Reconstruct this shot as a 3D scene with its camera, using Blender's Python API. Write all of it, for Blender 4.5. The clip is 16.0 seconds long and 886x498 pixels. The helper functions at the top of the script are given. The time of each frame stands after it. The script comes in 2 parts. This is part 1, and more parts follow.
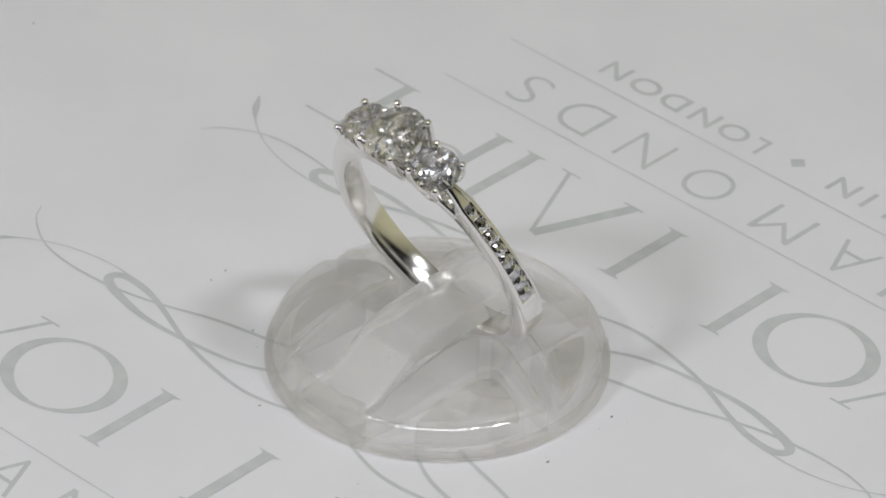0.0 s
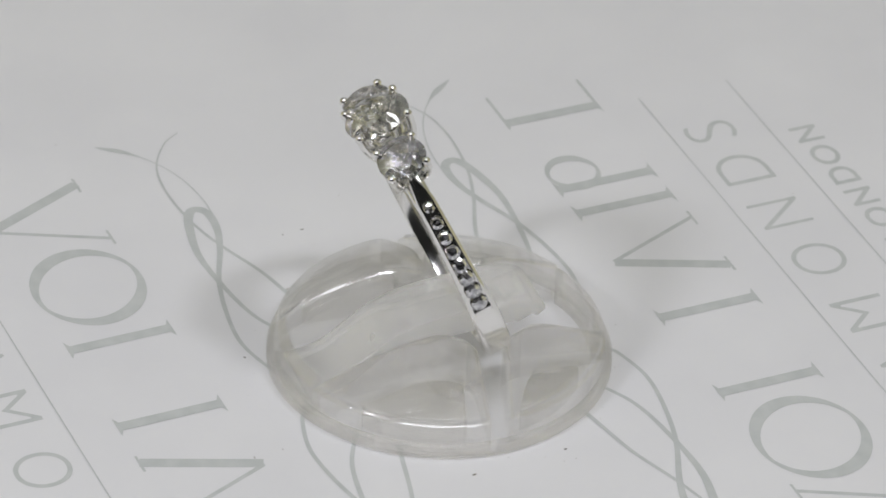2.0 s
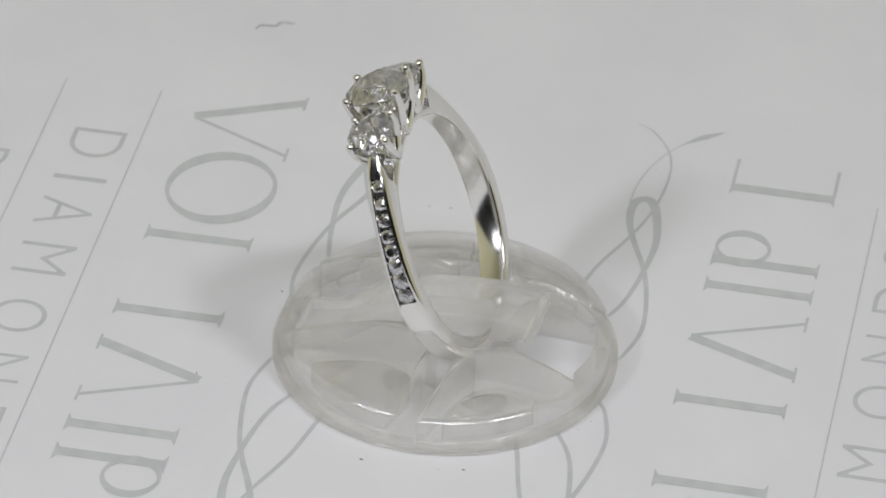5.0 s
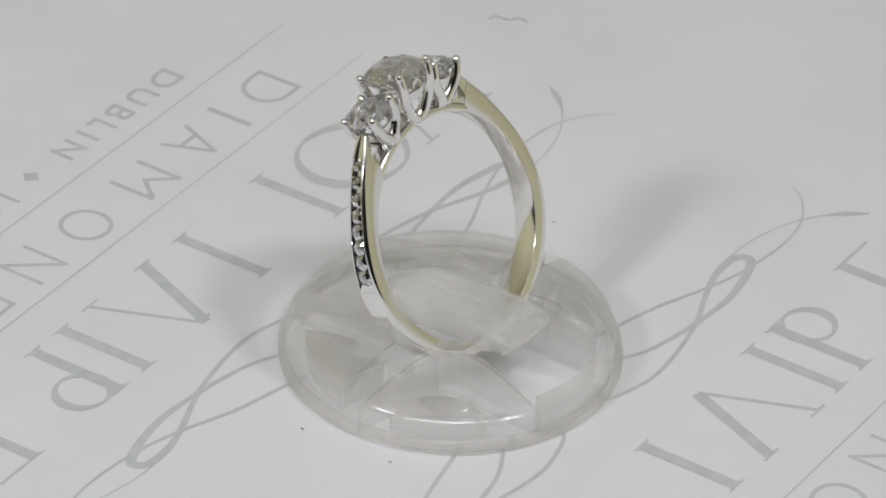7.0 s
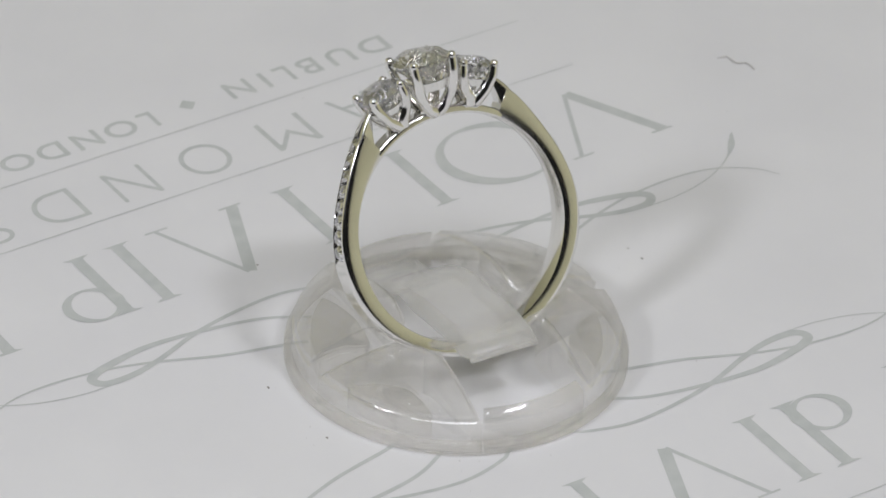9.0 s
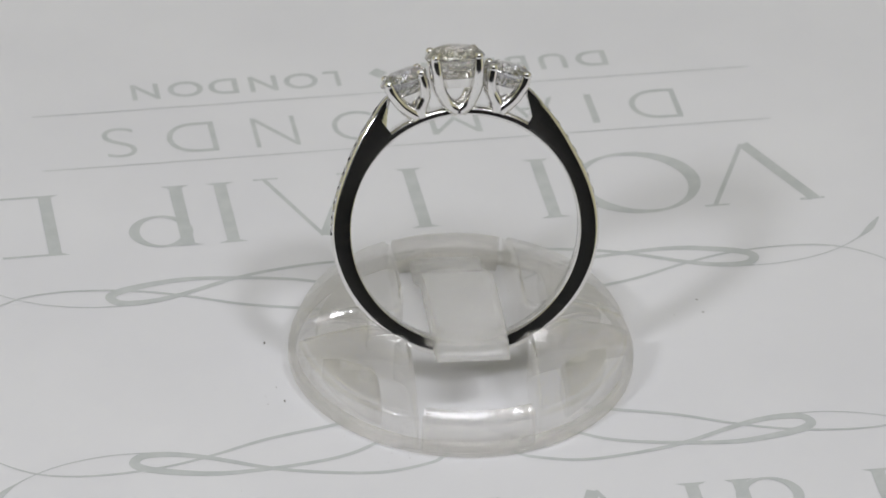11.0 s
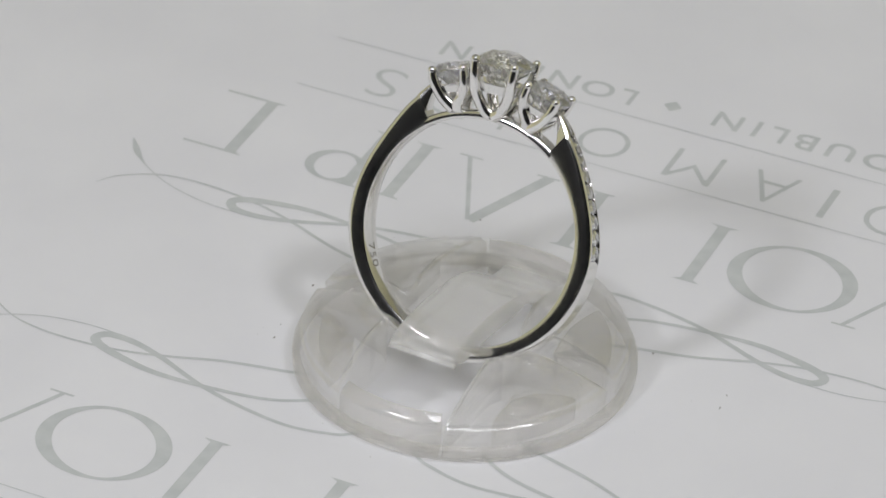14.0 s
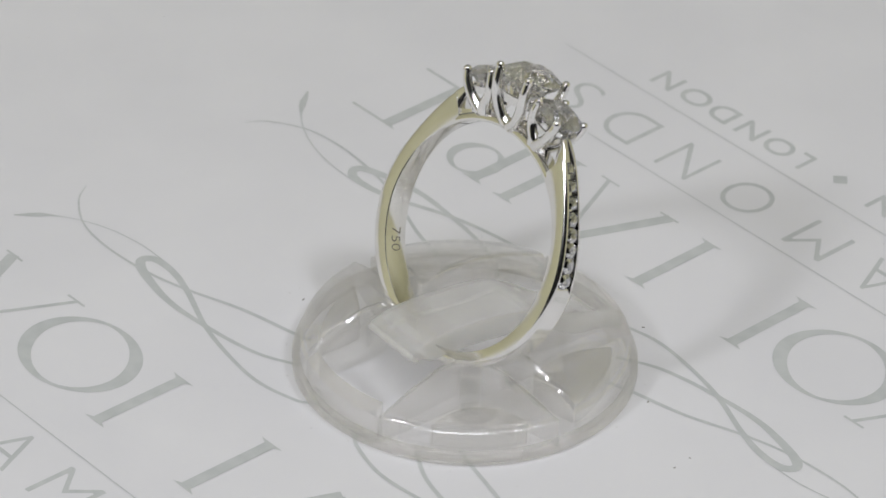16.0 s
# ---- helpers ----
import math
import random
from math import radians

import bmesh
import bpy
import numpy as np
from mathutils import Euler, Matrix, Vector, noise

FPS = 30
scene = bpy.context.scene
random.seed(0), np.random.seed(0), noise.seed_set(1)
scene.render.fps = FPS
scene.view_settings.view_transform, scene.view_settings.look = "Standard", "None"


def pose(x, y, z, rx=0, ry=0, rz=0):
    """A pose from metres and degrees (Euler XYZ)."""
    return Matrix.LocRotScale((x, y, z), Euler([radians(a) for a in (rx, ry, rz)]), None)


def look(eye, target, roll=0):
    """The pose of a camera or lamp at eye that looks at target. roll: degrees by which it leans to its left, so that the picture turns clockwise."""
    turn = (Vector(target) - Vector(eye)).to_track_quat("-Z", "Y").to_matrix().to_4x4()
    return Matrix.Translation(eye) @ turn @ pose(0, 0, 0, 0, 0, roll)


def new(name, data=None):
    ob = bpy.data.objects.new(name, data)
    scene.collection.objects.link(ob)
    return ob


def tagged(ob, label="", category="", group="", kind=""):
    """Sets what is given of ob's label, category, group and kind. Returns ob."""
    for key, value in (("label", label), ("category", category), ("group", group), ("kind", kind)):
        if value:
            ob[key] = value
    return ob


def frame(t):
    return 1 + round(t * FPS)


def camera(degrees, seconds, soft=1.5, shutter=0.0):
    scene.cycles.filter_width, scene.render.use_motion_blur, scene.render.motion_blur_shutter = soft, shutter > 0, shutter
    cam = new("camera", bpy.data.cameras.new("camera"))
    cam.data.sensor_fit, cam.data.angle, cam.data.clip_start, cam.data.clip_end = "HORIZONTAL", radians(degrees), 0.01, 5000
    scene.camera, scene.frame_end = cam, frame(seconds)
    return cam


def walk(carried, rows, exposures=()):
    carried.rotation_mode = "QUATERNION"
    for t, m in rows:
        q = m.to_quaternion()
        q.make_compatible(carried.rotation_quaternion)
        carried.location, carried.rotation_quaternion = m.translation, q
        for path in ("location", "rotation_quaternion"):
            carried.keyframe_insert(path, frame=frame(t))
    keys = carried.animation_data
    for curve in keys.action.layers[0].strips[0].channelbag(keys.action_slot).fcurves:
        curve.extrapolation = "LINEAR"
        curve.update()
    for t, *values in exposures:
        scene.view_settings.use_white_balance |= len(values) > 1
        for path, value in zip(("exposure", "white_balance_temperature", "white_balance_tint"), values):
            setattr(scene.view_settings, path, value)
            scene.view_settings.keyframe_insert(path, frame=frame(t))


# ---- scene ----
MM = 0.001

# ---- camera: stands still before a turning table ----
EYE = Vector((-0.00089, -0.27602, 0.19845))
PITCH = radians(34.36)
ROLL = 2.24
cam = camera(10.694, 16.0, soft=1.6)
cam.data.dof.use_dof, cam.data.dof.focus_distance, cam.data.dof.aperture_fstop = True, 0.335, 110
CAM_POSE = look(EYE, EYE + Vector((0, math.cos(PITCH), -math.sin(PITCH))), ROLL)
walk(cam, [(0.0, CAM_POSE), (16.0, CAM_POSE)])


def turn(t):
    """Degrees by which the table has turned at t seconds, clockwise from above."""
    marks = ((0, 0), (2, -23.04), (4, -45.97), (6, -68.85), (8, -91.81), (10, -114.97), (12, -138.26), (14, -161.57), (16, -184.97))
    for (a, va), (b, vb) in zip(marks, marks[1:]):
        if t <= b:
            return va + (vb - va) * (t - a) / (b - a)
    return marks[-1][1]


TIMES = [0.5 * i for i in range(33)]

# ---- light: two side lamps, a panel overhead, a faint cool world fill added ----
world = bpy.data.worlds.new("world")
scene.world = world
world.use_nodes = True
world.node_tree.nodes["Background"].inputs[0].default_value = (0.9, 0.95, 1.0, 1)
world.node_tree.nodes["Background"].inputs[1].default_value = 0.05
scene.view_settings.exposure = 0.0


def area_lamp(name, eye, target, sx, sy, power, colour):
    data = bpy.data.lights.new(name, "AREA")
    data.shape, data.size, data.size_y, data.energy, data.color = "RECTANGLE", sx, sy, power, colour
    ob = new(name, data)
    ob.matrix_world = look(eye, target)
    return ob


LAMP = (0.976, 0.98, 1.045)
area_lamp("desk_lamp_left", (-0.24, -0.215, 0.27), (0, 0, 0), 0.05, 0.05, 0.41, LAMP)
area_lamp("desk_lamp_right", (0.19, -0.11, 0.40), (0, 0, 0), 0.05, 0.05, 0.36, LAMP)
area_lamp("ceiling_panel_lamp", (0.0, -0.20, 0.48), (0, -0.08, 0), 0.26, 0.15, 0.755, LAMP)


# ---- materials ----
def material(name, colour, rough=0.5, metal=0.0, **more):
    m = bpy.data.materials.new(name)
    m.use_nodes = True
    b = m.node_tree.nodes["Principled BSDF"]
    b.inputs["Base Color"].default_value = (*colour, 1)
    b.inputs["Roughness"].default_value = rough
    b.inputs["Metallic"].default_value = metal
    for k, v in more.items():
        b.inputs[k.replace("_", " ")].default_value = v
    return m


def grain(m, colours, scale, detail=4, bump=0.0, bump_scale=None, rough=None):
    """Mottled colour from a noise in object space, with a fine relief."""
    nt = m.node_tree
    b = nt.nodes["Principled BSDF"]
    co = nt.nodes.new("ShaderNodeTexCoord")
    n = nt.nodes.new("ShaderNodeTexNoise")
    n.inputs["Scale"].default_value, n.inputs["Detail"].default_value = scale, detail
    nt.links.new(co.outputs["Object"], n.inputs["Vector"])
    if colours:
        ramp = nt.nodes.new("ShaderNodeValToRGB")
        ramp.color_ramp.elements[0].position, ramp.color_ramp.elements[1].position = 0.35, 0.65
        ramp.color_ramp.elements[0].color, ramp.color_ramp.elements[1].color = (*colours[0], 1), (*colours[1], 1)
        nt.links.new(n.outputs["Fac"], ramp.inputs["Fac"])
        nt.links.new(ramp.outputs["Color"], b.inputs["Base Color"])
    if rough:
        mr = nt.nodes.new("ShaderNodeMapRange")
        mr.inputs["To Min"].default_value, mr.inputs["To Max"].default_value = rough
        nt.links.new(n.outputs["Fac"], mr.inputs["Value"])
        nt.links.new(mr.outputs["Result"], b.inputs["Roughness"])
    if bump:
        n2 = nt.nodes.new("ShaderNodeTexNoise")
        n2.inputs["Scale"].default_value, n2.inputs["Detail"].default_value = bump_scale or scale * 6, 3
        nt.links.new(co.outputs["Object"], n2.inputs["Vector"])
        bp = nt.nodes.new("ShaderNodeBump")
        bp.inputs["Strength"].default_value, bp.inputs["Distance"].default_value = bump, 0.00005
        nt.links.new(n2.outputs["Fac"], bp.inputs["Height"])
        nt.links.new(bp.outputs["Normal"], b.inputs["Normal"])
    return m


PAPER = grain(material("card_paper", (0.8, 0.8, 0.8), 0.55), ((0.79, 0.79, 0.80), (0.83, 0.83, 0.835)), 60, 5, 0.12, 2500)
INK = grain(material("grey_ink", (0.4, 0.42, 0.41), 0.45), ((0.56, 0.585, 0.57), (0.62, 0.64, 0.625)), 700, 4, 0.1, 2500)
GOLD = grain(material("white_gold", (0.86, 0.85, 0.83), 0.12, 1.0), ((0.84, 0.83, 0.81), (0.88, 0.87, 0.85)), 500, 3, 0.03, 4000, (0.09, 0.18))
DARK = material("engraving", (0.3, 0.28, 0.24), 0.5, 0.7)
STONE, STONE_WARM, STONE_SMALL = (material(k, (1, 1, 1), 0.0, 0.0, Transmission_Weight=1.0, IOR=1.85, Coat_Weight=0.6, Coat_IOR=2.0, Coat_Roughness=0.0) for k in ("diamond", "warm_diamond", "small_diamond"))


def paint_sparkle(m, shades, metal):
    """Random tint and mirror share per facet, painting in a cut stone's sparkle."""
    nt = m.node_tree
    b = nt.nodes["Principled BSDF"]
    geo, ramp = nt.nodes.new("ShaderNodeNewGeometry"), nt.nodes.new("ShaderNodeValToRGB")
    ramp.color_ramp.interpolation = "CONSTANT"
    el = ramp.color_ramp.elements
    el[0].position, el[0].color = 0.0, (*shades[0], 1)
    el[1].position, el[1].color = 0.5, (*shades[1], 1)
    for p, c in zip((0.72, 0.86, 0.96), shades[2:]):
        el.new(p).color = (*c, 1)
    mul, fr, level = (nt.nodes.new("ShaderNodeMath") for _ in range(3))
    mul.operation, fr.operation, level.operation = "MULTIPLY", "FRACT", "MULTIPLY_ADD"
    mul.inputs[1].default_value, level.inputs[1].default_value, level.inputs[2].default_value = 13.7, metal[1] - metal[0], metal[0]
    nt.links.new(geo.outputs["Random Per Island"], ramp.inputs["Fac"])
    nt.links.new(ramp.outputs["Color"], b.inputs["Base Color"])
    nt.links.new(geo.outputs["Random Per Island"], mul.inputs[0])
    nt.links.new(mul.outputs[0], fr.inputs[0])
    nt.links.new(fr.outputs[0], level.inputs[0])
    nt.links.new(level.outputs[0], b.inputs["Metallic"])


# blue, orange and grey facet tints are painted-in fire and glints
paint_sparkle(STONE, ((1, 1, 1), (0.97, 0.97, 1.0), (0.9, 0.92, 1.0), (0.82, 0.84, 1.0), (1.0, 0.9, 0.82)), (0.0, 0.12))
paint_sparkle(STONE_WARM, ((1, 1, 0.98), (1.0, 0.995, 0.94), (0.99, 0.99, 0.88), (0.92, 0.95, 1.0), (1.0, 0.88, 0.76)), (0.0, 0.12))
paint_sparkle(STONE_SMALL, ((1, 1, 1), (0.7, 0.7, 0.72), (0.95, 0.95, 1.0), (0.45, 0.45, 0.48), (0.85, 0.86, 1.0)), (0.2, 0.9))
ACRYLIC = grain(material("clear_acrylic", (1.0, 0.99, 0.96), 0.02, 0.0, Transmission_Weight=0.9, IOR=1.49), None, 300, 4, 0.10, 160, (0.005, 0.05))
MOULDED = grain(material("moulded_acrylic", (1.0, 0.99, 0.955), 0.05, 0.0, Transmission_Weight=0.9, IOR=1.49), None, 260, 4, 0.2, 220, (0.01, 0.06))
FROSTED = grain(material("frosted_acrylic", (1.0, 0.995, 0.975), 0.25, 0.0, Transmission_Weight=0.62, IOR=1.45, Coat_Weight=0.3, Coat_Roughness=0.3), None, 300, 4, 0.08, 300, (0.15, 0.32))


def clear(m, share):
    """Let a share of the light pass straight through, as thin clear plastic does."""
    nt = m.node_tree
    mix, thru = nt.nodes.new("ShaderNodeMixShader"), nt.nodes.new("ShaderNodeBsdfTransparent")
    thru.inputs["Color"].default_value = (1.0, 0.997, 0.985, 1)
    mix.inputs["Fac"].default_value = share
    nt.links.new(nt.nodes["Principled BSDF"].outputs[0], mix.inputs[1])
    nt.links.new(thru.outputs[0], mix.inputs[2])
    nt.links.new(mix.outputs[0], nt.nodes["Material Output"].inputs["Surface"])


def polish(m, rough, waves, level_0):
    """A wavy moulded gloss over clear plastic, stronger at grazing angles."""
    nt = m.node_tree
    out = nt.nodes["Material Output"]
    under = out.inputs["Surface"].links[0].from_socket
    co, n, bp = (nt.nodes.new("ShaderNode" + k) for k in ("TexCoord", "TexNoise", "Bump"))
    n.inputs["Scale"].default_value, n.inputs["Detail"].default_value = 900, 2
    bp.inputs["Strength"].default_value, bp.inputs["Distance"].default_value = 1.0, waves
    fres, gloss, mix = (nt.nodes.new("ShaderNode" + k) for k in ("LayerWeight", "BsdfGlossy", "MixShader"))
    power, level = nt.nodes.new("ShaderNodeMath"), nt.nodes.new("ShaderNodeMath")
    power.operation, level.operation = "POWER", "MULTIPLY_ADD"
    power.inputs[1].default_value, level.inputs[1].default_value, level.inputs[2].default_value = 3.0, 0.22, level_0
    fres.inputs["Blend"].default_value, gloss.inputs["Roughness"].default_value = 0.5, rough
    gloss.inputs["Color"].default_value = (1, 1, 1, 1)
    nt.links.new(co.outputs["Object"], n.inputs["Vector"])
    nt.links.new(n.outputs["Fac"], bp.inputs["Height"])
    nt.links.new(bp.outputs["Normal"], fres.inputs["Normal"])
    nt.links.new(bp.outputs["Normal"], gloss.inputs["Normal"])
    nt.links.new(fres.outputs["Facing"], power.inputs[0])
    nt.links.new(power.outputs[0], level.inputs[0])
    nt.links.new(level.outputs[0], mix.inputs["Fac"])
    nt.links.new(under, mix.inputs[1])
    nt.links.new(gloss.outputs[0], mix.inputs[2])
    nt.links.new(mix.outputs[0], out.inputs["Surface"])


clear(ACRYLIC, 0.66)
clear(MOULDED, 0.66)
clear(FROSTED, 0.42)
polish(ACRYLIC, 0.06, 0.00006, 0.06)
polish(MOULDED, 0.12, 0.00012, 0.1)
clear(STONE, 0.1)
clear(STONE_WARM, 0.1)
DIRT = material("dark_speck", (0.22, 0.2, 0.17), 0.8)
FLUFF = material("fluff", (0.62, 0.61, 0.59), 0.9)
# colours of the added boards, chosen for the reflections they give
CREAM = grain(material("cream_board", (0.9, 0.87, 0.6), 0.8), ((0.88, 0.85, 0.56), (0.93, 0.9, 0.63)), 20, 4, 0.1, 300)
BLACK = grain(material("dark_surround", (0.02, 0.02, 0.02), 0.9), ((0.012, 0.012, 0.013), (0.03, 0.03, 0.03)), 40)
WHITE = grain(material("white_board", (0.8, 0.8, 0.8), 0.7), ((0.76, 0.76, 0.76), (0.82, 0.82, 0.82)), 20)


# ---- mesh helpers ----
def mesh_of(name, bm, mat, smooth=None):
    bm.normal_update()
    me = bpy.data.meshes.new(name)
    bm.to_mesh(me)
    bm.free()
    me.materials.append(mat)
    if smooth is not None:
        for poly in me.polygons:
            poly.use_smooth = True
        me.set_sharp_from_angle(angle=radians(smooth))
    return me


def part(name, bm, mat, parent=None, label="", smooth=None):
    ob = new(name, mesh_of(name, bm, mat, smooth))
    if parent:
        ob.parent = parent
    if label:
        tagged(ob, label)
    return ob


def box(bm, x0, y0, z0, x1, y1, z1, m=None):
    r = bmesh.ops.create_cube(bm, size=1)
    bmesh.ops.transform(bm, verts=r["verts"], matrix=(m or Matrix()) @ Matrix.Translation(((x0 + x1) / 2, (y0 + y1) / 2, (z0 + z1) / 2)) @ Matrix.Diagonal((x1 - x0, y1 - y0, z1 - z0, 1)))
    return r["verts"]


def loft(bm, rings, closed=True, caps=True):
    """Skin a row of equal closed outlines."""
    vs = [[bm.verts.new(p) for p in r] for r in rings]
    n = len(vs[0])
    pairs = list(zip(vs, vs[1:])) + ([(vs[-1], vs[0])] if closed else [])
    for a, b in pairs:
        for i in range(n):
            bm.faces.new((a[i], a[(i + 1) % n], b[(i + 1) % n], b[i]))
    if not closed and caps:
        bm.faces.new(vs[0][::-1])
        bm.faces.new(vs[-1])
    bmesh.ops.recalc_face_normals(bm, faces=bm.faces[:])
    return bm


def spline(pts, steps=8):
    """Catmull-Rom curve through a few points of any dimension."""
    p = [np.array(q, float) for q in pts]
    p = [2 * p[0] - p[1]] + p + [2 * p[-1] - p[-2]]
    out = []
    for i in range(1, len(p) - 2):
        for k in range(steps):
            s = k / steps
            out.append(0.5 * (2 * p[i] + (p[i + 1] - p[i - 1]) * s + (2 * p[i - 1] - 5 * p[i] + 4 * p[i + 1] - p[i + 2]) * s * s + (3 * p[i] - p[i - 1] - 3 * p[i + 1] + p[i + 2]) * s ** 3))
    out.append(p[-2])
    return out


def tube(bm, pts, radii, sides=8, flat=1.0):
    """Round wire along pts (mm)."""
    rings = []
    up = Vector((0.1, 1, 0.03)).normalized()
    for i, q in enumerate(pts):
        q = Vector(q)
        a, b = Vector(pts[max(i - 1, 0)]), Vector(pts[min(i + 1, len(pts) - 1)])
        d = (b - a).normalized()
        u = d.cross(up).normalized()
        v = d.cross(u)
        r = radii[i] if isinstance(radii, (list, tuple)) else radii
        rings.append([(q + (u * math.cos(k * 2 * math.pi / sides) + v * flat * math.sin(k * 2 * math.pi / sides)) * r) * MM for k in range(sides)])
    loft(bm, rings, closed=False)
    return bm


# ---- the printed card ----
INK_Z = 0.000014
LAYER = [0]


def layer():
    """Each stroke lies a hair above the one before."""
    LAYER[0] = (LAYER[0] + 1) % 12
    return INK_Z + 0.000002 * LAYER[0]


def ribbon(bm, pts, widths):
    """Flat stroke along pts (mm in the card's print frame)."""
    n = len(pts)
    z = layer()
    left, right = [], []
    for i in range(n):
        a, b = pts[max(i - 1, 0)], pts[min(i + 1, n - 1)]
        d = Vector((b[0] - a[0], b[1] - a[1])).normalized()
        w = widths(i / (n - 1)) / 2
        left.append(bm.verts.new(((pts[i][0] - d.y * w) * MM, (pts[i][1] + d.x * w) * MM, z + i / n * 0.000002)))
        right.append(bm.verts.new(((pts[i][0] + d.y * w) * MM, (pts[i][1] - d.x * w) * MM, z + i / n * 0.000002)))
    for i in range(n - 1):
        bm.faces.new((right[i], right[i + 1], left[i + 1], left[i]))


def bar(bm, x0, y0, x1, y1, w):
    ribbon(bm, [(x0, y0), (x1, y1)], lambda s: w)


def serif(bm, x, y, up, w=1.1):
    """Small tapering foot of a stroke."""
    z = layer()
    vs = [(x - 1.0 * w, y), (x + 1.0 * w, y), (x + 0.45 * w, y + 0.28 * up), (x + 0.4, y + 0.8 * up), (x - 0.4, y + 0.8 * up), (x - 0.45 * w, y + 0.28 * up)]
    vs = vs if up > 0 else vs[::-1]
    bm.faces.new([bm.verts.new((a * MM, b * MM, z)) for a, b in vs])


def ellipse_mark(bm, cx, cy, rx, ry, thick, thin, tilt, n=56):
    """Oval of swelling width."""
    z = layer()
    out, inn = [], []
    for k in range(n):
        a = 2 * math.pi * k / n
        w = thin + (thick - thin) * abs(math.cos(a - tilt)) ** 1.5
        out.append(bm.verts.new(((cx + rx * math.cos(a)) * MM, (cy + ry * math.sin(a)) * MM, z)))
        inn.append(bm.verts.new(((cx + (rx - w) * math.cos(a)) * MM, (cy + (ry - w) * math.sin(a)) * MM, z)))
    for k in range(n):
        j = (k + 1) % n
        bm.faces.new((inn[k], out[k], out[j], inn[j]))


def letter_mesh(name, text, height, x0, x1, base, weight=-0.016):
    """Letters in the built-in font between x0 and x1 (mm), with their baseline at base."""
    cu = bpy.data.curves.new(name, "FONT")
    cu.body, cu.size, cu.offset = text, 1.0, weight
    tmp = bpy.data.objects.new(name, cu)
    scene.collection.objects.link(tmp)
    dg = bpy.context.evaluated_depsgraph_get()
    me = bpy.data.meshes.new_from_object(tmp.evaluated_get(dg))
    bpy.data.objects.remove(tmp)
    co = np.array([v.co for v in me.vertices])
    lo, hi = co.min(0), co.max(0)
    sx, sy = (x1 - x0) / (hi[0] - lo[0]), height / (hi[1] - lo[1])
    for v in me.vertices:
        v.co = ((x0 + (v.co.x - lo[0]) * sx) * MM, (base + (v.co.y - lo[1]) * sy) * MM, INK_Z)
    me.materials.clear()
    me.materials.append(INK)
    return me


def word_meshes(text, height, spans, base, weight=-0.016):
    """A widely spaced word, each letter in its own span (mm)."""
    return [("letter", letter_mesh("letter", c, height, x0, x1, base, weight)) for c, (x0, x1) in zip(text, spans)]


def swirl_mesh():
    bm = bmesh.new()
    loop = [(1.9, -11.0), (2.6, -11.7), (3.6, -12.3), (6.8, -13.0), (10.5, -12.7), (14.5, -11.8), (18.6, -10.2), (21.2, -9.5), (23.3, -9.5), (24.0, -10.3),
            (23.2, -11.0), (21.1, -11.6), (18.5, -12.0), (15.6, -11.9), (11.7, -11.4), (9.0, -10.7), (6.4, -9.3)]
    thin = [(8.3, -6.8), (9.9, -7.3), (14.5, -8.4), (18.8, -10.0), (22.5, -11.0), (27, -11.4), (30.5, -10.9), (33.2, -9.3), (34.3, -7.8)]
    leaf = [(22.5, -9.15), (25.5, -9.2), (28.5, -9.8), (31, -10.9), (33, -12.4), (34.6, -14.4)]
    for side in (-1, 1):
        def flip(pts):
            return [(q[0] * side - 0.8, q[1] - 0.35 - 0.023 * (q[0] * side - 0.8)) for q in spline(pts)]
        ribbon(bm, flip(loop), lambda s: 0.3 + 0.45 * math.exp(-((s - 0.58) / 0.2) ** 2))
        ribbon(bm, flip(thin), lambda s: 0.38 - 0.3 * s)
        ribbon(bm, flip(leaf), lambda s: 0.1 + 0.45 * math.exp(-((s - 0.87) / 0.09) ** 2) if s < 0.985 else 0.1)
    for f in bm.faces:
        f.normal_update()
        if f.normal.z < 0:
            f.normal_flip()
    return mesh_of("swirl", bm, INK)


def title_meshes():
    """The big display marks: plain stems, wedges and ovals with small feet."""
    top, low = -17.1, -25.1
    made = []

    def mark(build):
        bm = bmesh.new()
        build(bm)
        for f in bm.faces:
            f.normal_update()
            if f.normal.z < 0:
                f.normal_flip()
        made.append(mesh_of("mark", bm, INK))

    def stem(x, w=0.95):
        def build(bm):
            bar(bm, x, low + 0.3, x, top - 0.3, w)
            serif(bm, x, low, 1)
            serif(bm, x, top, -1)
        return build

    def wedge(x0, x1, apex, foot):
        def build(bm):
            mid = (x0 + x1) / 2
            a, b = (x0 + 0.8, mid), (x1 - 0.8, mid)
            bar(bm, a[0], foot, a[1] + (0.15 if a[0] > a[1] else -0.15), apex, 0.95)
            bar(bm, b[0], foot, b[1], apex, 0.35)
            bar(bm, x0, foot, x0 + 1.9, foot, 0.2)
            bar(bm, x1 - 1.9, foot, x1, foot, 0.2)
        return build

    mark(wedge(-32.0, -22.7, low, top))
    mark(lambda bm: ellipse_mark(bm, -18.2, -20.95, 4.95, 4.2, 1.15, 0.3, radians(20)))
    mark(stem(-11.2))
    mark(stem(-1.3))
    mark(wedge(2.3, 10.6, top, low))
    mark(stem(13.2))

    def stem_bowl(bm):
        stem(16.6)(bm)
        ellipse_mark(bm, 18.4, -19.2, 2.4, 2.1, 0.8, 0.25, 0)
    mark(stem_bowl)

    def stem_bars(bm):
        stem(26.5)(bm)
        bar(bm, 27.0, top - 0.13, 30.4, top - 0.13, 0.26)
        bar(bm, 27.0, low + 0.13, 30.4, low + 0.13, 0.26)
    mark(stem_bars)
    return made


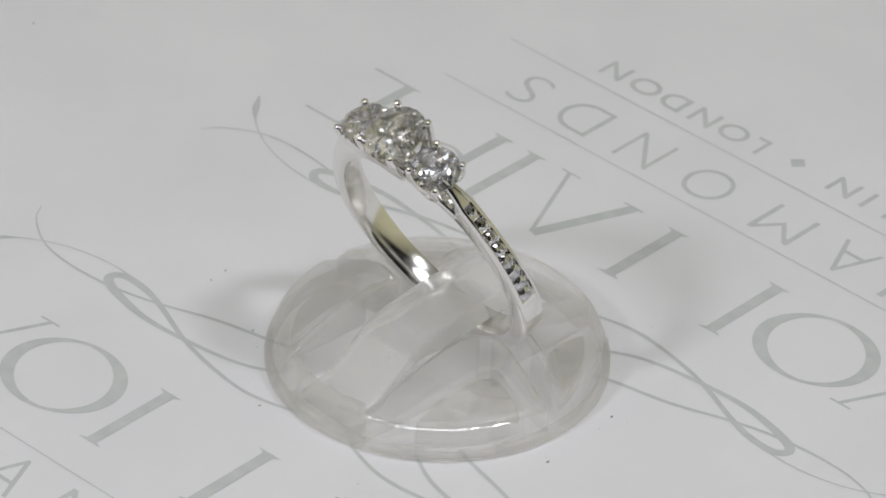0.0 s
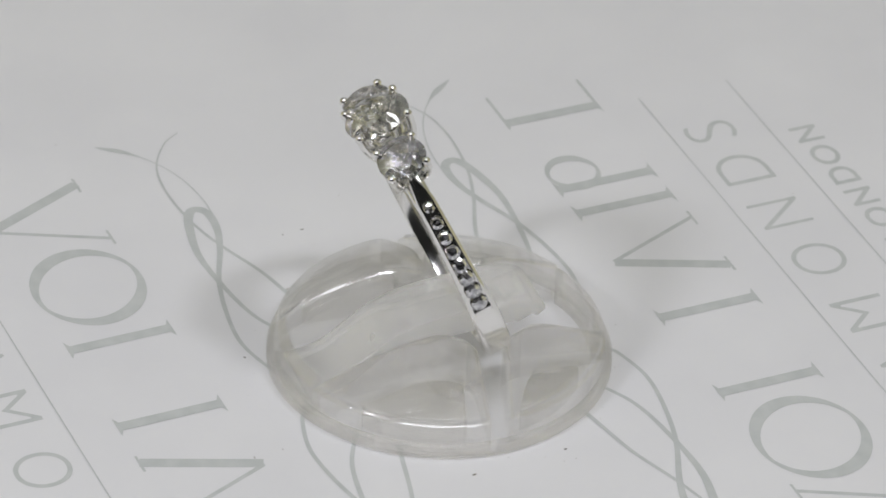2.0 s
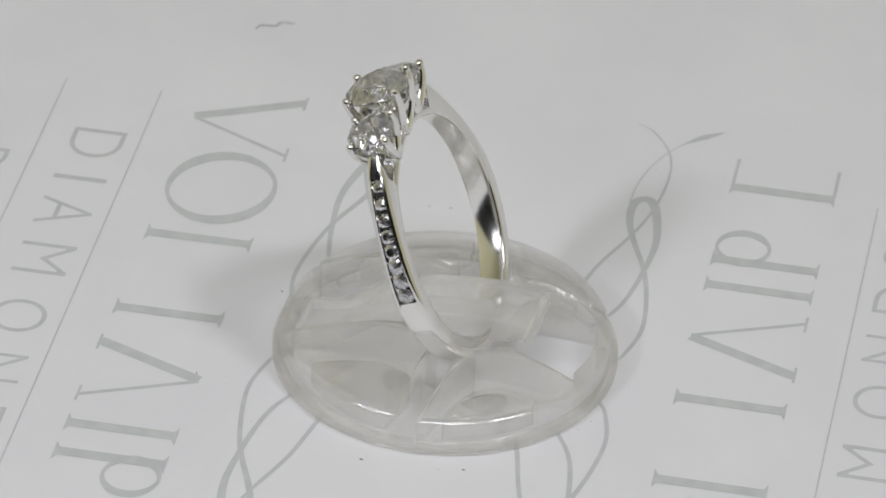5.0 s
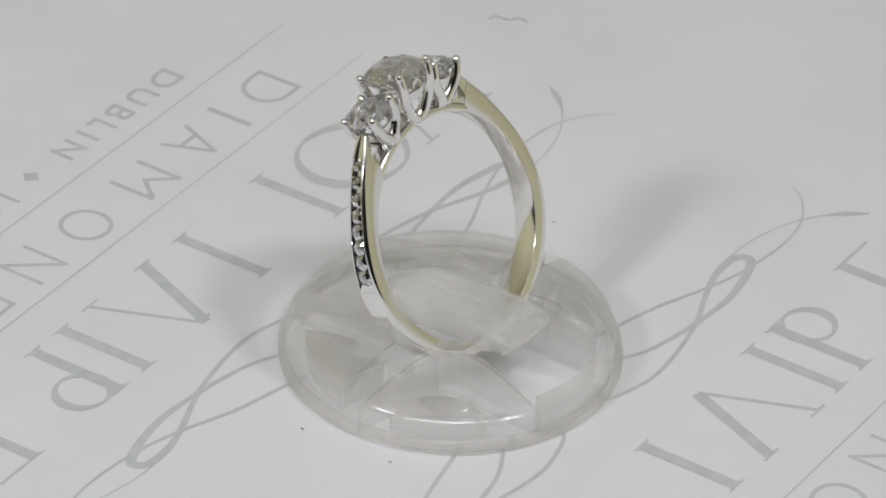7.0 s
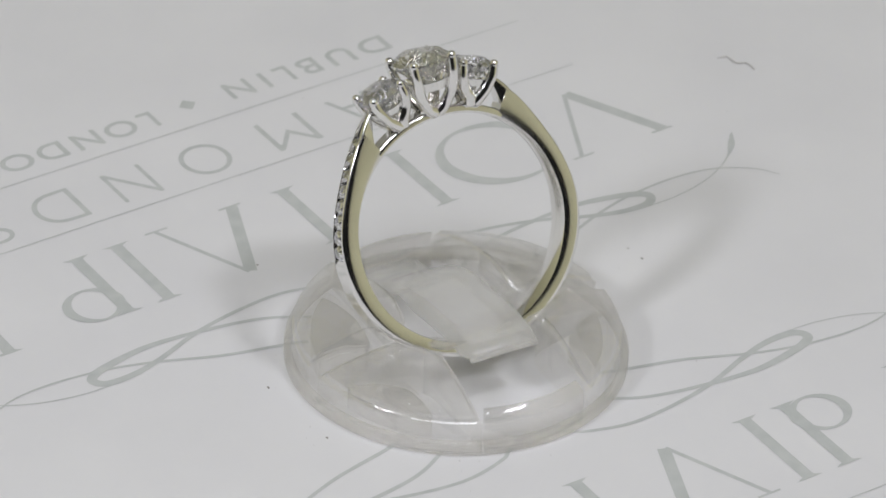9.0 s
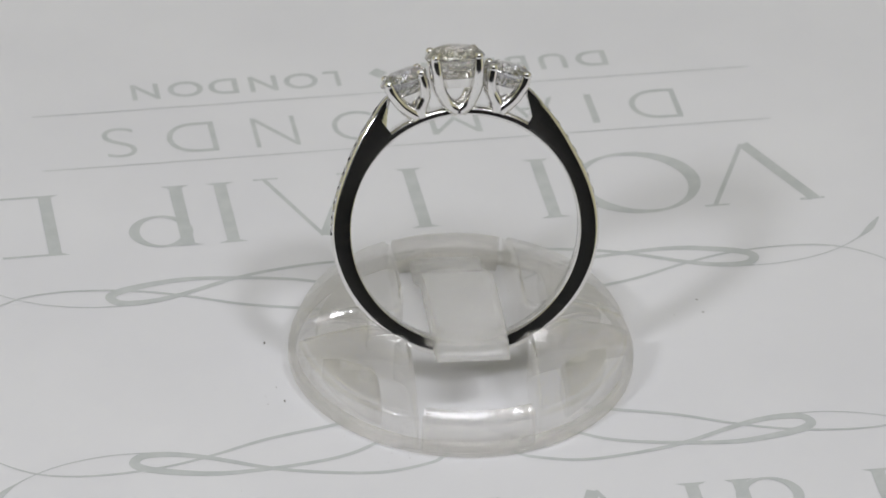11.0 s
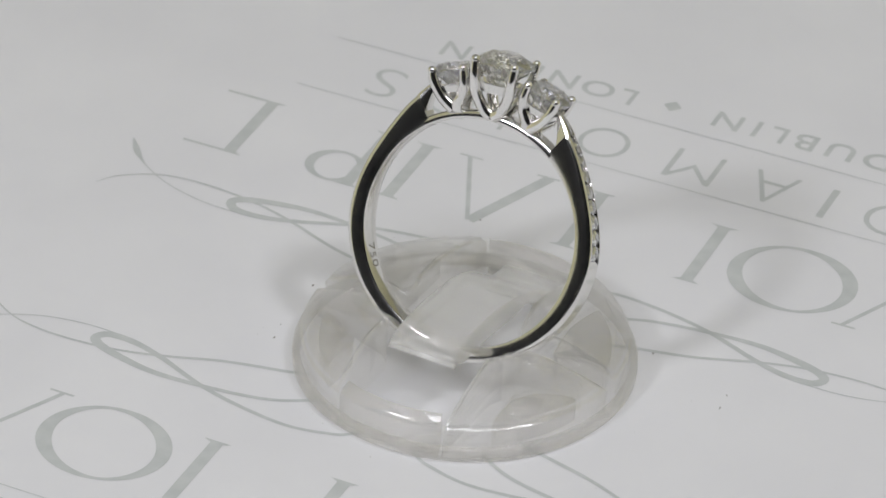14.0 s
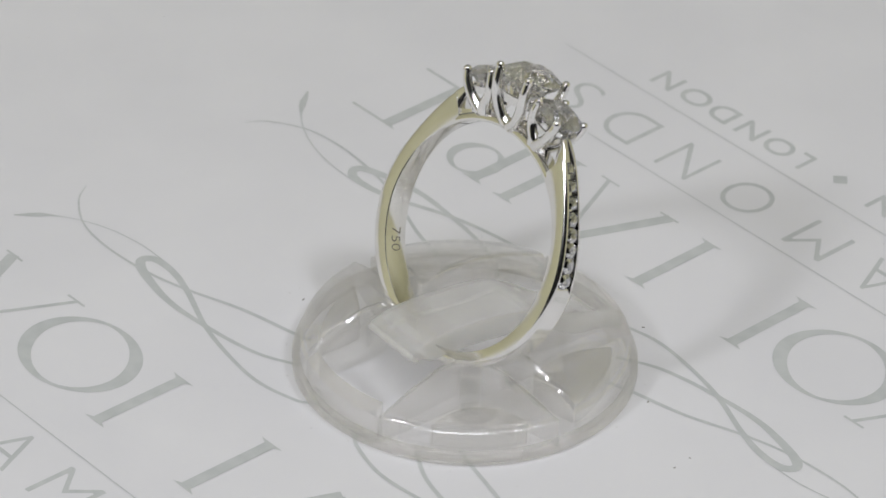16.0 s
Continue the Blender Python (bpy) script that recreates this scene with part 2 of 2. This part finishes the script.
def rules_mesh(v):
    bm = bmesh.new()
    bar(bm, -30.5, v, 26.2, v, 0.095)
    return mesh_of("rule", bm, INK)


def card():
    """Stiff white printed card, big enough to fill the view, on the turning table."""
    root = tagged(new("printed_card"), "stiff white card printed with grey swirls and lettering", "card")
    bm = bmesh.new()
    box(bm, -0.24, -0.24, -0.0008, 0.24, 0.24, 0)
    bmesh.ops.bevel(bm, geom=bm.edges[:], offset=0.0002, segments=1, affect="EDGES")
    part("sheet", bm, PAPER, root)
    meshes = [("mark", m) for m in title_meshes()] + [("swirl", swirl_mesh()), ("rule", rules_mesh(-28.4)), ("rule", rules_mesh(-36.0))]
    meshes += word_meshes("DIAMONDS", 4.1, ((-23.9, -20.0), (-17.28, -16.72), (-14.2, -10.55), (-8.0, -4.1), (-0.6, 3.45), (6.2, 9.6), (12.5, 16.3), (18.65, 21.2)), -33.65)
    meshes += word_meshes("DUBLIN", 2.2, ((-19.7, -17.2), (-16.45, -14.25), (-13.3, -11.55), (-10.8, -9.5), (-8.6, -8.2), (-7.1, -4.9)), -39.9, 0.012)
    meshes += word_meshes("LONDON", 2.2, ((1.75, 3.0), (3.5, 6.15), (6.7, 8.9), (9.8, 12.1), (12.55, 15.3), (16.0, 18.15)), -39.6, 0.012)
    bm = bmesh.new()
    bm.faces.new([bm.verts.new(((-1.35 + 0.75 * a) * MM, (-38.85 + 0.75 * b) * MM, INK_Z)) for a, b in ((1, 0), (0, 1), (-1, 0), (0, -1))])
    meshes.append(("lozenge", mesh_of("lozenge", bm, INK)))
    # dust and fluff on the paper
    rng = random.Random(4)
    bm = bmesh.new()
    spots = [(7.0, -11.6, 0.16), (-14.4, 2.8, 0.13), (-13.4, -6.3, 0.13), (-17.8, 9.0, 0.1), (11.5, -6.0, 0.14), (-34.1, 43.7, 0.13), (-16.8, 10.3, 0.12), (-7.5, -16.7, 0.12)]
    for k in range(46):
        a, r = rng.uniform(0, 2 * math.pi), 12.6 + rng.expovariate(0.7)
        spots.append((r * math.cos(a) - 1.0, r * math.sin(a), rng.uniform(0.02, 0.06)))
    for k in range(36):
        spots.append((rng.uniform(-50, 50), rng.uniform(-50, 50), rng.uniform(0.02, 0.045)))
    for x, y, r in spots:
        m = Matrix.Translation(Vector((x, y, 0.2 * r + 0.02)) * MM) @ pose(0, 0, 0, 0, 0, rng.uniform(0, 180)) @ Matrix.Diagonal((rng.uniform(0.8, 1.9), 0.7, 0.35, 1))
        bmesh.ops.create_icosphere(bm, subdivisions=1, radius=0.65 * r * MM, matrix=m)
    tagged(part("dust", bm, DIRT, root, "dark specks of dust"), kind="stuff")
    bm = bmesh.new()
    tube(bm, [tuple(q) for q in spline([(-45.2, 13.0, 0.1), (-45.9, 12.2, 0.1), (-45.6, 11.4, 0.15), (-46.3, 10.6, 0.1), (-46.0, 9.9, 0.1)], 5)], 0.06, 5)
    part("fluff", bm, FLUFF, root, "grey curl of fluff")
    for m in (pose(0, 0, 0, 0, 0, -41.7), pose(-0.00118, 0.00003, 0, 0, 0, 137.54)):
        for name, me in meshes:
            ob = new(name, me)
            ob.parent, ob.matrix_basis = root, m
    return root


# ---- the clear ring stand ----
def dome_height(r):
    """Height of the stand's upper skin at the distance r from its middle (mm)."""
    return 5.6 - 2.35 * (r / 10.8) ** 2.4


def lump(bm, sx, sy, cx, cy, rr, y_rim, cut, floor, drop, edge):
    """A four-sided body under the dome, open below: its corner towards the middle, its far side on the radius rr (mm)."""
    a0, a1 = math.asin(y_rim / rr), math.acos(cx / rr)
    nk, ns = 10, 18
    corner = Vector((cx, cy))
    ends = [Vector((rr * math.cos(a), rr * math.sin(a))) for a in (a0, a1)]
    e0, e1 = (corner + cut * (e - corner).normalized() for e in ends)

    def place(k, s, z=None):
        u, v = s / ns, k / nk
        a = a0 + (a1 - a0) * u
        near = e0 * (1 - u) ** 2 + corner * 2 * u * (1 - u) + e1 * u ** 2
        p = near.lerp(Vector((rr * math.cos(a), rr * math.sin(a))), v)
        if z is None:
            z = dome_height(p.length) - drop - 0.9 * math.exp(-((p - corner).length / 1.9) ** 2)
        return bm.verts.new(Vector((sx * p.x, sy * p.y, z)) * MM)
    top = [[place(k, s) for s in range(ns + 1)] for k in range(nk + 1)]
    low = [[place(k, s, floor) if k in (0, nk) or s in (0, ns) else None for s in range(ns + 1)] for k in range(nk + 1)]
    faces = []
    for r0, r1 in zip(top, top[1:]):
        for i in range(ns):
            faces.append(bm.faces.new((r0[i], r1[i], r1[i + 1], r0[i + 1])))
    for k in (0, nk):
        for i in range(ns):
            faces.append(bm.faces.new((top[k][i], low[k][i], low[k][i + 1], top[k][i + 1])))
    for s in (0, ns):
        for k in range(nk):
            faces.append(bm.faces.new((top[k][s], top[k + 1][s], low[k + 1][s], low[k][s])))
    bmesh.ops.recalc_face_normals(bm, faces=faces)
    if faces[0].normal.z < 0:
        bmesh.ops.reverse_faces(bm, faces=faces)
    edges = [e for e in {e for f in faces for e in f.edges} if len(e.link_faces) == 2 and e.calc_face_angle() > radians(50)
             and not (min(v.co.xy.length for v in e.verts) > 11.5 * MM and abs(e.verts[0].co.z - e.verts[1].co.z) > 0.8 * MM)]
    bmesh.ops.bevel(bm, geom=edges, offset=edge * MM, segments=3, affect="EDGES")


def quarter(sx, sy):
    """One moulded lump of the dome beside the crossing slots, hollow below its skin."""
    hollow = bmesh.new()
    lump(hollow, sx, sy, 6.5, 4.4 if sy < 0 else 0.6, 10.5, 2.3 if sy < 0 else 1.7, 0.8, 0.05, 1.5, 0.15)
    bmesh.ops.reverse_faces(hollow, faces=hollow.faces[:])
    inner = bpy.data.meshes.new("hollow")
    hollow.to_mesh(inner)
    hollow.free()
    bm = bmesh.new()
    lump(bm, sx, sy, 4.2, 3.0 if sy < 0 else -0.9, 11.85, 0.9 if sy < 0 else 0.4, 1.7, 0.05, 0.0, 0.35)
    bm.from_mesh(inner)
    bpy.data.meshes.remove(inner)
    return bm


def stand():
    root = tagged(new("ring_stand"), "clear acrylic domed ring stand with a slotted clip", "ring stand")

    def turned(name, prof, mat, first=0, last=360, label=""):
        bm = bmesh.new()
        n = max(8, round((last - first) / 3))
        whole = last - first == 360
        rows = [[Vector((r * math.cos(a), r * math.sin(a), z)) * MM for r, z in prof] for a in (radians(first + (last - first) * k / n) for k in range(n if whole else n + 1))]
        loft(bm, rows, closed=whole)
        part(name, bm, mat, root, label, smooth=35)
    turned("flange", [(11.88, 0.0), (12.32, 0.0), (12.42, 0.1), (12.42, 0.8), (12.36, 0.92), (12.24, 0.97), (11.88, 0.99)], ACRYLIC)
    for mid in (90, 270):
        turned("wall", [(10.9, 0.05), (11.85, 0.05), (11.85, 2.25), (11.77, 2.48), (11.55, 2.72), (11.3, 2.92), (11.05, 3.08), (10.95, 3.05), (10.9, 2.9)], ACRYLIC, mid - 19.8, mid + 19.8)
    for sx in (-1, 1):
        for sy in (-1, 1):
            part("dome_quarter", quarter(sx, sy), MOULDED, root, smooth=40)
    # clip tongue, rooted in the rim and running through the ring's opening to a blunt nose
    bm = bmesh.new()
    rows = []
    path = spline([(-7.1, 4.55), (-6.7, 5.0), (-5.9, 5.33), (-4.6, 5.5), (-2.6, 5.5), (0.0, 5.25), (2.4, 4.9), (4.2, 4.3), (5.6, 3.5), (7.2, 2.3), (8.6, 1.45), (10.8, 1.05)], 4)
    for i, p in enumerate(path):
        q0, q1 = path[max(i - 1, 0)], path[min(i + 1, len(path) - 1)]
        dy, dz = q1[0] - q0[0], q1[1] - q0[1]
        size = math.hypot(dy, dz)
        ny, nz = -dz / size, dy / size
        deep = 1.9 - 0.9 * min(1.0, max(0.0, (p[0] - 2.5) / 2.5)) - 0.9 * min(1.0, max(0.0, (-5.2 - p[0]) / 1.6))
        w = 2.6
        rows.append([Vector((x, p[0] - ny * d, p[1] - nz * d)) * MM for x, d in ((-w + 0.2, deep), (w - 0.2, deep), (w, deep - 0.2), (w, 0.3), (w - 0.1, 0.1), (w - 0.3, 0.0), (-w + 0.3, 0.0), (-w + 0.1, 0.1), (-w, 0.3), (-w, deep - 0.2))])
    loft(bm, rows, closed=False)
    part("tongue", bm, FROSTED, root, "frosted clear clip tongue", smooth=40)
    return root


# ---- the ring ----
RI = 8.15


def band_outer(a):
    """Outer radius of the band; a: degrees from the top."""
    a = abs(a)
    return 9.25 + 0.24 * math.exp(-((a - 100) / 40) ** 2) + 1.5 * math.exp(-((a - 22) / 26) ** 2)


def band_width(a):
    a = abs(a)
    return 1.3 + 0.72 * min(1.0, max(0.0, (a - 28) / 66))


def groove(a):
    a = abs(a)
    return 0.3 * min(1.0, max(0.0, (89.5 - a) / 3))


def brilliant(bm, r, m, n=8):
    """Brilliant-cut stone of radius r (mm) with n-fold symmetry: table, stars, kites, halves, girdle and a pointed pavilion."""
    rng = random.Random(int(r * 1000) + n)

    def ring(rad, z, off, count, loose=0.0):
        out = []
        for k in range(count):
            a = 2 * math.pi * (k + off) / count
            q = rad * r * (1 + rng.uniform(-loose, loose))
            out.append(Vector((q * math.cos(a), q * math.sin(a), (z + rng.uniform(-loose, loose)) * r)))
        return out
    table, mid = ring(0.54, 0.32, 0, n, 0.02), ring(0.77, 0.2, 0.5, n, 0.025)
    upper, lower = ring(1.0, 0.035, 0, 2 * n), ring(1.0, -0.035, 0, 2 * n)
    keel, culet = ring(0.23, -0.68, 0.5, n, 0.02), Vector((0.0, 0.0, -0.87 * r))

    halves = {}

    def half(a, b):
        """The middle of an edge, a little out of line, the same for both its facets."""
        key = tuple(round(q, 4) for q in a + b)
        if key not in halves:
            halves[key] = (a + b) / 2 + Vector([rng.uniform(-0.022, 0.022) * r for _ in range(3)])
        return halves[key]

    def face(*vs):
        if r > 1 and len(vs) == 3:
            a, b, c = vs
            ab, bc, ca = half(a, b), half(b, c), half(c, a)
            flats = ((a, ab, ca), (b, bc, ab), (c, ca, bc), (ab, bc, ca))
        else:
            flats = (vs,)
        for flat in flats:
            bm.faces.new([bm.verts.new(m @ (v * MM)) for v in flat])
    heart = Vector((0.06 * r, 0.03 * r, 0.335 * r))
    for k in range(n):
        face(heart, table[k], table[(k + 1) % n])
    for k in range(n):
        j, h = (k + 1) % n, 2 * k
        u = [upper[(h + d) % (2 * n)] for d in range(3)]
        w = [lower[(h + d) % (2 * n)] for d in range(3)]
        back = mid[(k - 1) % n]
        face(table[k], mid[k], table[j])
        face(table[k], back, u[0])
        face(table[k], u[0], mid[k])
        face(mid[k], u[0], u[1])
        face(mid[k], u[1], u[2])
        for p in (0, 1):
            face(u[p], w[p], w[p + 1])
            face(u[p], w[p + 1], u[p + 1])
        face(w[0], keel[k], w[1])
        face(w[1], keel[k], w[2])
        face(w[0], keel[(k - 1) % n], keel[k])
        face(keel[(k - 1) % n], culet, keel[k])
    for f in bm.faces:
        f.normal_update()
        if f.normal.dot(f.calc_center_median() - m @ Vector((0, 0, -0.1 * r * MM))) < 0:
            f.normal_flip()


def ring_thing():
    root = tagged(new("diamond_ring"), "polished white gold three-stone diamond ring with channel-set shoulders", "ring")

    def section(a, outer, inner, w, g):
        s, c = math.sin(radians(a)), math.cos(radians(a))
        hw, gw = w / 2, w / 2 - 0.3
        b, e = min(0.12, w * 0.1), min(0.26, w * 0.16, (outer - inner) * 0.4)
        half = [(hw - b, inner), (hw - 0.3 * b, inner + 0.3 * b), (hw, inner + b), (hw, outer - 1.35 * e), (hw - 0.12 * e, outer - 0.7 * e), (hw - 0.5 * e, outer - 0.2 * e), (hw - e, outer), (gw * 0.98, outer), (gw * 0.94, outer - g)]
        prof = half + [(-y, r) for y, r in half[::-1]]
        return [Vector((r * s, y, r * c)) * MM for y, r in prof]

    bm = bmesh.new()
    angles = [34 + (326 - 34) * k / 146 for k in range(147)]
    rows = []
    for a in angles:
        q = a if a <= 180 else a - 360
        rows.append(section(a, band_outer(q), RI, band_width(q), groove(q)))
    loft(bm, rows, closed=False)
    part("band", bm, GOLD, root, smooth=35)
    # shoulder tips above the gallery
    for side in (-1, 1):
        bm = bmesh.new()
        rows = []
        for k in range(9):
            a = 35 - 9 * k / 8
            f = k / 8
            o = band_outer(a) + 0.05 + 0.25 * f
            rows.append(section(side * a, o, min(9.0 + 1.75 * f, o - 0.15), band_width(a) * (1 - 0.4 * f), 0.25 * (1 - 0.7 * f)))
        loft(bm, rows, closed=False)
        part("shoulder", bm, GOLD, root, smooth=35)
    bm = bmesh.new()
    rows = [section(-36 + 72 * k / 36, RI + 0.62, RI, 1.62 - 0.22 * abs(k - 18) / 18, 0) for k in range(37)]
    loft(bm, rows, closed=False)
    part("gallery", bm, GOLD, root, smooth=35)

    def head(x, z, tilt, r, foot):
        m = Matrix.Translation(Vector((x, 0, z)) * MM) @ pose(0, 0, 0, 0, tilt, 0)
        inv = m.to_3x3()
        base = Vector((x, 0, z))
        # support rail
        bm = bmesh.new()
        rows = []
        for k in range(28):
            a = 2 * math.pi * k / 28
            rows.append([base * MM + inv @ (Vector((q * math.cos(a), q * math.sin(a), h)) * MM) for q, h in ((r * 0.58, -r * 0.86), (r * 0.68, -r * 0.86), (r * 0.8, -r * 0.58), (r * 0.7, -r * 0.56))])
        loft(bm, rows)
        basket = part("basket", bm, GOLD, root, smooth=40)
        bm = bmesh.new()
        brilliant(bm, r, m @ Matrix.Diagonal((0.9 if r > 2 else 1.0, 1.0, 1.0, 1.0)) @ pose(0, 0, 0, 0, 0, 11), 11 if r > 2 else 9)
        part("diamond", bm, STONE_WARM if r > 2 else STONE, basket, "clear faceted brilliant-cut diamond")
        for sx in (-1, 1):
            for sy in (-1, 1):
                bm = bmesh.new()
                a = radians(51 if r > 2 else 48)
                ca, sa = sx * r * math.cos(a), sy * r * math.sin(a)
                top = base + inv @ Vector((1.03 * ca, 1.03 * sa, r * 0.07))
                high = base + inv @ Vector((0.98 * ca, 0.97 * sa, -r * 0.4))
                if r > 2:
                    low = base + inv @ Vector((0.86 * ca, 0.76 * sa, -r * 0.9))
                    bend = Vector((0.5 * ca, sy * 0.9, foot + 0.5))
                    end = Vector((sx * 0.12, sy * 0.68, foot))
                else:
                    low = base + inv @ Vector((0.74 * ca, 0.8 * sa, -r * 0.9))
                    bend = Vector((x * 0.84, sy * 0.85, foot + 0.45)) + inv @ Vector((0.34 * ca, 0, 0))
                    end = Vector((x * 0.78 + sx * 0.12, sy * 0.68, foot))
                pts = spline([tuple(end), tuple(bend), tuple(low), tuple(high), tuple(top)], 6)
                n = len(pts)
                tube(bm, [tuple(q) for q in pts], [0.5 - 0.17 * k / n for k in range(n)], 10, 0.85)
                c = bmesh.ops.create_uvsphere(bm, u_segments=10, v_segments=6, radius=0.33 * MM)
                bmesh.ops.translate(bm, verts=c["verts"], vec=top * MM)
                part("prong", bm, GOLD, basket, smooth=60)

    head(0, 12.25, 0, 2.35, RI + 0.4)
    for side in (-1, 1):
        head(3.68 * side, 10.95, 17 * side, 1.75, RI + 0.2)
    # hallmark struck inside the band
    me = letter_mesh("hallmark", "750", 0.85, -0.85, 0.85, -0.4)
    for v in me.vertices:
        a, y, r = radians(-116) - v.co.x / (RI * MM), v.co.y, (RI - 0.015) * MM
        v.co = (r * math.sin(a), y, r * math.cos(a))
    me.materials.clear()
    me.materials.append(DARK)
    ob = new("hallmark", me)
    ob.parent = root
    # small stones set in the channels
    for side in (-1, 1):
        for k in range(8):
            a = 37.5 + 6.75 * k
            rr = band_outer(a) - 0.12
            r = min(0.45 + 0.035 * k, 0.6)
            m = Matrix.Translation(Vector((side * rr * math.sin(radians(a)), 0, rr * math.cos(radians(a)))) * MM) @ pose(0, 0, 0, 0, side * a, 0) @ pose(0, 0, 0, 0, 0, 17 * k)
            bm = bmesh.new()
            brilliant(bm, r, m)
            part("small_diamond", bm, STONE_SMALL, root, "small channel-set diamond")
    return root


# ---- unseen boards added round the table for the polished ring to mirror ----
def board(name, x0, y0, z0, x1, y1, z1, mat, label):
    bm = bmesh.new()
    box(bm, x0, y0, z0, x1, y1, z1)
    return tagged(part(name, bm, mat), label, name.split("_")[0], kind="structure")


board("floor", -0.6, -0.6, -0.03, 0.6, 0.6, -0.02, WHITE, "plain white bench top below the turning table")
# added out of view: cream mirrors at the sides, dark towards the camera
board("wall_left", -0.44, -0.21, -0.02, -0.42, 0.6, 0.7, CREAM, "unseen cream board, added for the ring to mirror")
board("wall_right", 0.42, -0.37, -0.02, 0.44, 0.6, 0.7, CREAM, "unseen cream board, added for the ring to mirror")
board("wall_front_left", -0.46, -0.6, -0.02, -0.44, -0.21, 0.7, BLACK, "unseen dark board beside the camera, added for dark reflections")
board("wall_front_right", 0.44, -0.6, -0.02, 0.46, -0.37, 0.7, BLACK, "unseen dark board beside the camera, added for dark reflections")
board("wall_back", -0.62, 0.6, -0.02, 0.62, 0.62, 0.7, WHITE, "unseen white board, added to close off the surroundings")
board("wall_front", -0.62, -0.62, -0.02, 0.62, -0.6, 0.7, BLACK, "unseen dark board behind the camera, added for dark reflections in the ring")
board("ceiling", -0.62, -0.62, 0.7, 0.62, 0.62, 0.72, WHITE, "unseen white ceiling board, added to close off the surroundings")

the_card = card()
the_stand = stand()
the_ring = ring_thing()

STAND_POSE = pose(-0.0010, 0.0001, 0.0001, 0, 0, 134)
RING_POSE = pose(-0.00139, -0.00031, 0.01078, 0, 0, 134) @ pose(0, 0, 0, -23.7, 0, 0) @ pose(0, 0, 0, 0, -2.6, 0)


def motions():
    for thing, rest in ((the_card, Matrix()), (the_stand, STAND_POSE), (the_ring, RING_POSE)):
        walk(thing, [(t, pose(0, 0, 0, 0, 0, turn(t)) @ rest) for t in TIMES])


motions()
